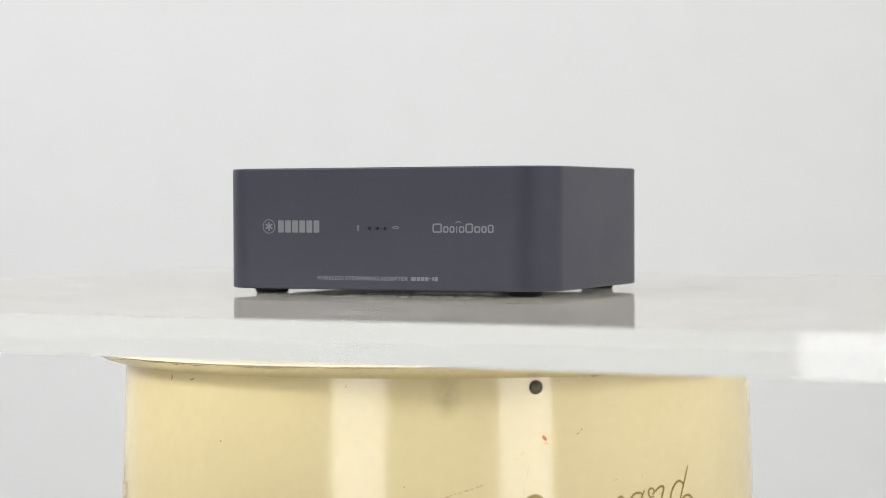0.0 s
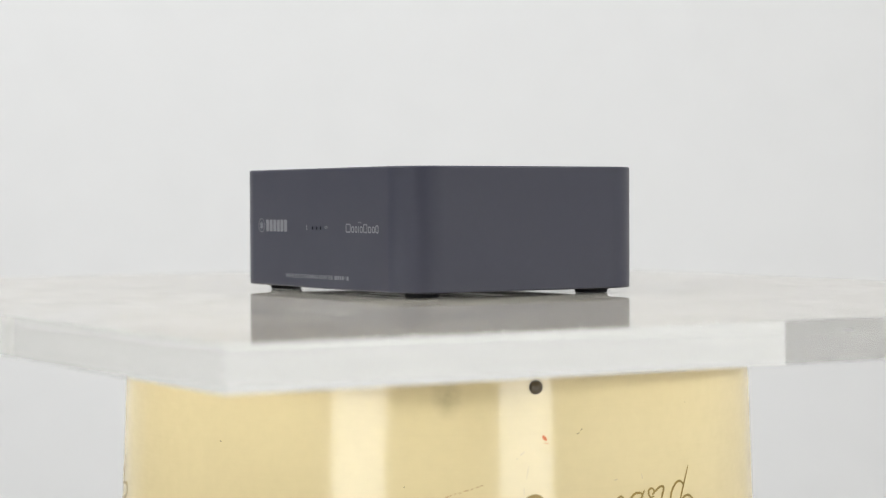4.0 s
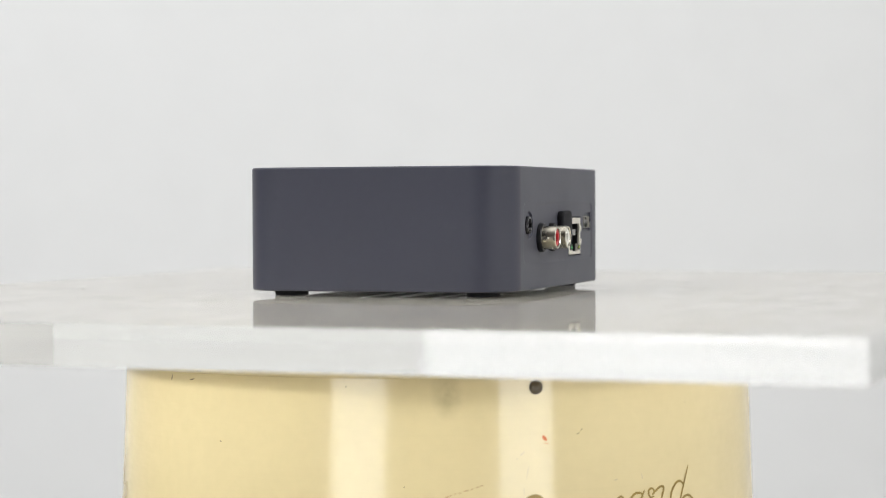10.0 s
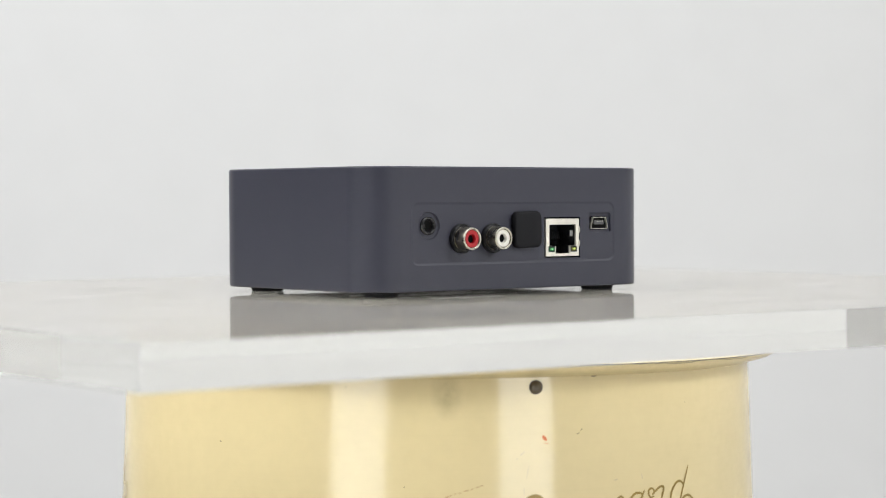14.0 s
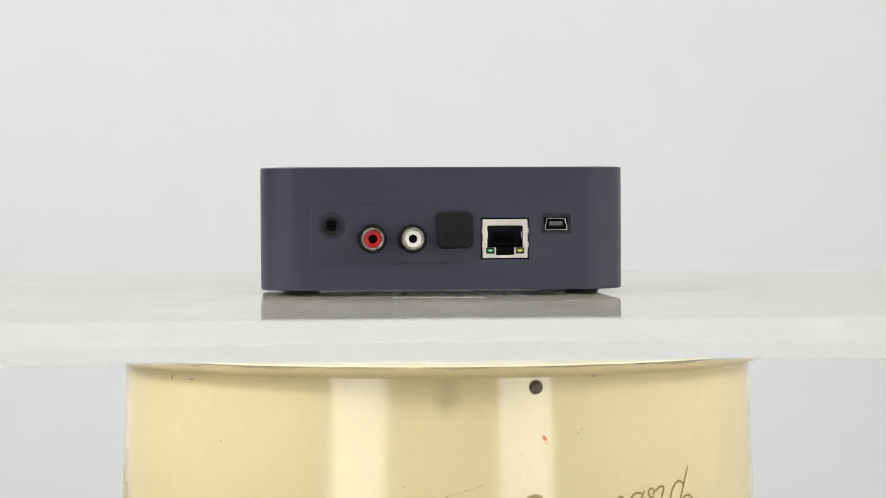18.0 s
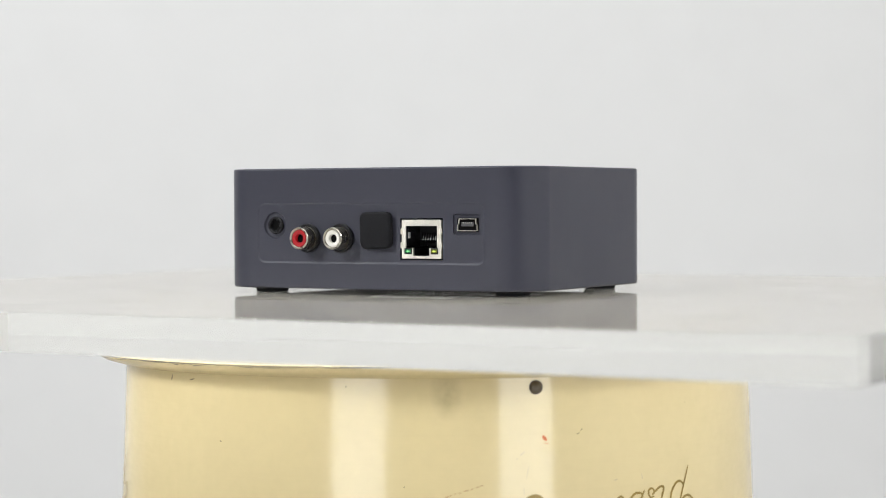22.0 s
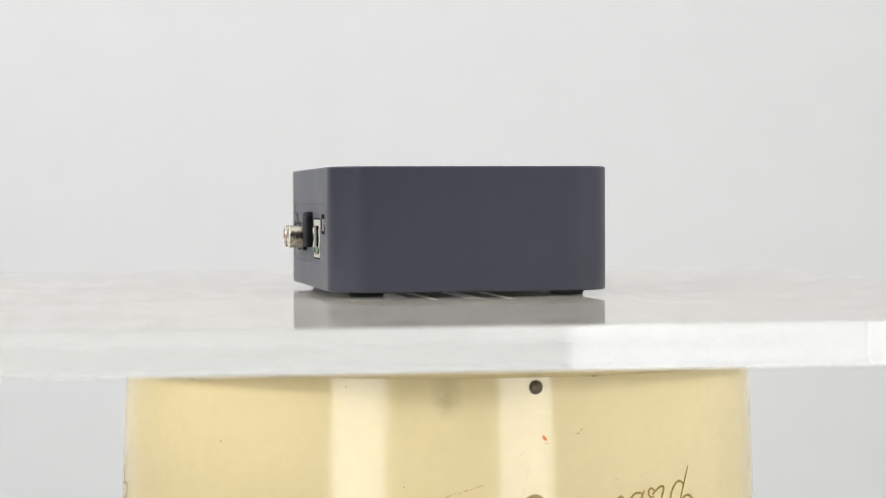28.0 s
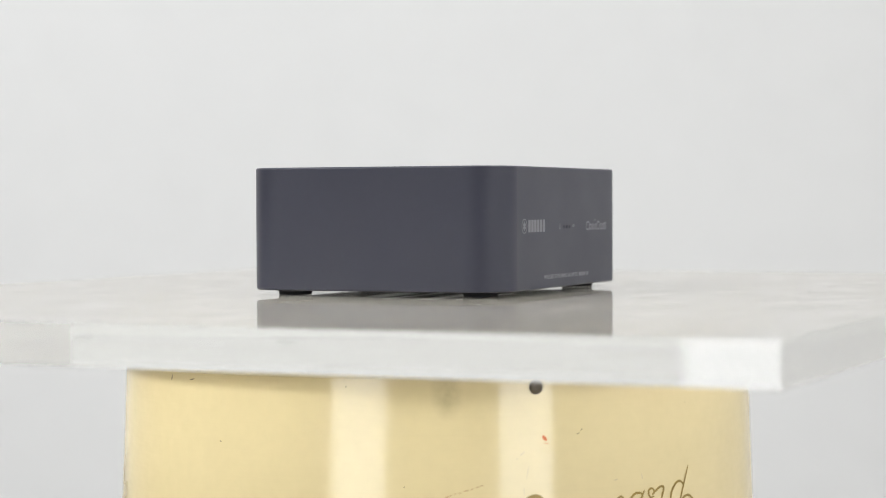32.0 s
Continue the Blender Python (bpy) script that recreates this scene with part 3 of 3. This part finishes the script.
def rear_sockets(add):
    y = BACK - 0.0005
    out = lambda x, z: Matrix.Translation((x, y, z)) @ pose(0, 0, 0, -90)
    # headphone-size socket in a round dish
    m = out(0.0400, 0.0249)
    socket = add("mini_jack", lathe(bmesh.new(), [(0.0032, -0.0008), (0.0032, 0.0002), (0.0029, 0.0006), (0.0024, 0.0006), (0.0020, 0.0001), (0.0018, -0.0006)], 40, m, False), M_JACK, None, "black mini jack socket")
    # black disc close to the front in place of a deep hole's shade
    part("socket_hole_shade", lathe(bmesh.new(), [(0.0019, -0.0006), (0.0017, -0.0004)], 32, m), M_HOLE_SHADE, socket)
    for sx in (-1, 1):
        part("socket_nub", slab(bmesh.new(), 0.0010, 0.0013, 0.0002, -0.0003, 0.0007, 0.0001, m @ pose(sx * 0.0023, 0, 0), 1, 1), M_BLACK, socket)
    # two phono sockets
    for x, insert in ((0.0257, M_RED), (0.01155, M_WHITE)):
        m = out(x, 0.0203)
        phono = add("phono_socket", lathe(bmesh.new(), [(0.0052, -0.0002), (0.0052, 0.0015), (0.0049, 0.0019), (0.0040, 0.0019)], 40, m), M_BLACK, None, "red phono socket with nickel sleeve" if insert == M_RED else "white phono socket with nickel sleeve")
        part("sleeve", lathe(bmesh.new(), [(0.00425, 0.0008), (0.00425, 0.0018), (0.00412, 0.0020), (0.00412, 0.0062), (0.0039, 0.0067), (0.0034, 0.0068), (0.0031, 0.0065), (0.0031, 0.0056)], 48, m, False), M_NICKEL, phono)
        part("sleeve_rim", lathe(bmesh.new(), [(0.00395, 0.00663), (0.0038, 0.00688), (0.0034, 0.00688), (0.00325, 0.00670)], 48, m, False), M_LIPRING, phono)
        part("insert", lathe(bmesh.new(), [(0.0031, 0.0048), (0.0031, 0.0063), (0.0028, 0.0065), (0.0017, 0.0064), (0.0015, 0.0060), (0.0015, 0.0050)], 40, m, False), insert, phono)
        # shallow black disc carries the shade of the pin's opening
        part("pin_hole_shade", lathe(bmesh.new(), [(0.0016, 0.0048), (0.0013, 0.0051)], 32, m), M_HOLE_SHADE, phono)
        part("sleeve_notch", slab(bmesh.new(), 0.0012, 0.0012, 0.0002, 0.0036, 0.0046, 0.0001, m @ pose(-0.00375, 0, 0), 1, 1), M_BLACK, phono)
    # rubber plug over the optical socket
    add("optical_plug", slab(bmesh.new(), 0.0128, 0.0131, 0.0024, -0.0001, 0.0027, 0.0009, out(-0.0036, 0.0232) @ pose(0, 0, 0, 0, 0, 1.5), 8, 4), M_RUBBER, None, "black rubber dust plug")
    # network socket
    cx, cz = -0.02145, 0.0201
    m = out(cx, cz)
    net = add("network_socket", slab(bmesh.new(), 0.0160, 0.0137, 0.0003, -0.0110, 0.0004, 0.0001, m, 2, 1), M_STEEL, None, "metal network socket with two small lamps")
    cut(net, [slab(bmesh.new(), 0.0127, 0.0078, 0.0002, -0.0100, 0.002, 0.00005, m @ pose(0, -0.0008, 0), 1, 1),
              slab(bmesh.new(), 0.0066, 0.0035, 0.0002, -0.0100, 0.002, 0.00005, m @ pose(0, 0.0041, 0), 1, 1)])
    for half_w, half_h, dy in ((0.00628, 0.00382, -0.0008), (0.0032, 0.0017, 0.0041)):
        corners = ((1, 1), (-1, 1), (-1, -1), (1, -1))
        liner = loft(bmesh.new(), [[m @ Vector((sx * half_w, sy * half_h + dy, z)) for sx, sy in corners] for z in (-0.0003, -0.0098)], False)
        liner.faces.new([liner.verts.new(m @ Vector((sx * half_w, sy * half_h + dy, -0.0097))) for sx, sy in corners])
        part("socket_liner", liner, M_JACK, net, smooth=0)
    # black plate puts the shade of the gap round the metal into colour
    part("socket_gap_shade", slab(bmesh.new(), 0.0172, 0.0146, 0.0003, -0.0120, -0.0112, 0.0001, m, 2, 1), M_HOLE_SHADE, net)
    for sx in (-1, 1):
        # white tab: the glint on the metal side spring is put into its colour
        part("spring_glint", slab(bmesh.new(), 0.0002, 0.0022, 0.00005, -0.0007, 0.0007, 0.00005, m @ pose(sx * 0.0061, -0.0014, -0.0018), 1, 1), M_PRINT_GLINT, net)
    for i in range(8):
        part("contact", slab(bmesh.new(), 0.0004, 0.003, 0.0001, -0.0092, -0.0060, 0.0001, m @ pose(-0.0036 + 0.00102 * i, -0.0030, 0, 20), 1, 1), M_JACK, net)
    for sx, mat in ((1, M_GREEN), (-1, M_YELLOW)):
        frame_bm = slab(bmesh.new(), 0.0030, 0.0022, 0.0002, -0.002, 0.0006, 0.0001, m @ pose(sx * 0.0053, 0.0042, 0), 1, 1)
        holder = part("lamp_holder", frame_bm, M_BLACK, net)
        part("lamp_lens", slab(bmesh.new(), 0.0024, 0.0013, 0.0003, 0.0005, 0.0007, 0.0001, m @ pose(sx * 0.0053, 0.0042, 0), 3, 1), M_GREEN_DIM if sx == 1 else M_YELLOW_DIM, holder, "green lens" if sx == 1 else "yellow lens")
        # the lens's bright glint, put in as a star of lighter colour
        part("lens_glint", loft(bmesh.new(), [[m @ Vector((sx * 0.0053 + w * x, 0.0042 + w * y, z)) for x, y in ((0.0010, 0), (0.0002, 0.00022), (0, 0.00055), (-0.0002, 0.00022), (-0.0010, 0), (-0.0002, -0.00022), (0, -0.00055), (0.0002, -0.00022))] for w, z in ((1, 0.0006), (1, 0.0008), (0.6, 0.0009))]), mat, holder, smooth=0)
    for sx in (-1, 1):
        for dz in (-0.0028, 0.0022):
            part("spring_tab", slab(bmesh.new(), 0.0006, 0.0022, 0.0002, -0.001, 0.0008, 0.0002, m @ pose(sx * 0.00805, dz, 0), 1, 1), M_STEEL, net)
    # small power socket
    m = Matrix.Translation((-0.0397, BACK - 0.0012, 0.0252)) @ pose(0, 0, 0, -90)

    def dshape(w, h, z):
        return [m @ Vector((x * w / 2, yy * h / 2, z)) for x, yy in ((1, 1), (1, 0.1), (0.88, -0.2), (0.84, -1), (-0.84, -1), (-0.88, -0.2), (-1, 0.1), (-1, 1))]
    usb = add("power_socket", loft(bmesh.new(), [dshape(0.0079, 0.0043, -0.003), dshape(0.0079, 0.0043, 0.0009), dshape(0.00755, 0.00395, 0.0009), dshape(0.00755, 0.00395, -0.002)], False), M_STEEL, None, "small metal power socket", 20)
    # thin black plate carries the shade inside the metal shell
    part("socket_hole_shade", loft(bmesh.new(), [dshape(0.0076, 0.0040, 0.00011), dshape(0.0074, 0.0038, 0.0002)]), M_HOLE_SHADE, usb, smooth=0)
    # added black plate: its border is the shade round the power socket
    part("socket_gap_shade", slab(bmesh.new(), 0.0089, 0.0052, 0.0004, -0.0004, 0.0001, 0.00005, m, 2, 1), M_HOLE_SHADE, usb)
    tongue = part("tongue", slab(bmesh.new(), 0.0048, 0.0015, 0.0002, 0.0001, 0.0007, 0.0001, m @ pose(0, -0.0002, 0), 1, 1), M_TONGUE, usb)
    for i in range(5):
        part("contact", slab(bmesh.new(), 0.0003, 0.0003, 0.0001, 0, 0.0008, 0.00005, m @ pose(-0.0016 + 0.0008 * i, -0.0007, 0), 1, 1), M_STEEL, tongue)
    # raised captions too small to read
    for x0, x1, z0 in ((0.0145, 0.0225, 0.0300), (-0.0262, -0.0165, 0.0298), (-0.0440, -0.0355, 0.0184), (-0.0440, -0.0365, 0.0160)):
        x = x0
        while x < x1 - 0.001:
            add("raised_caption", slab(bmesh.new(), 0.0011, 0.0013, 0.0002, -0.0001, 0.00012, 0.00003, out(x + 0.0005, z0), 1, 1), M_CASE)
            x += 0.0017


box = adapter()


# ---- what turns ----
def motions():
    rows = [(0.5 * i, pose(0, 0, 0, 0, 0, -24.828 - 8.38467 * 0.5 * i)) for i in range(65)]
    for thing in (plate, turntable, box):
        walk(thing, rows)


motions()
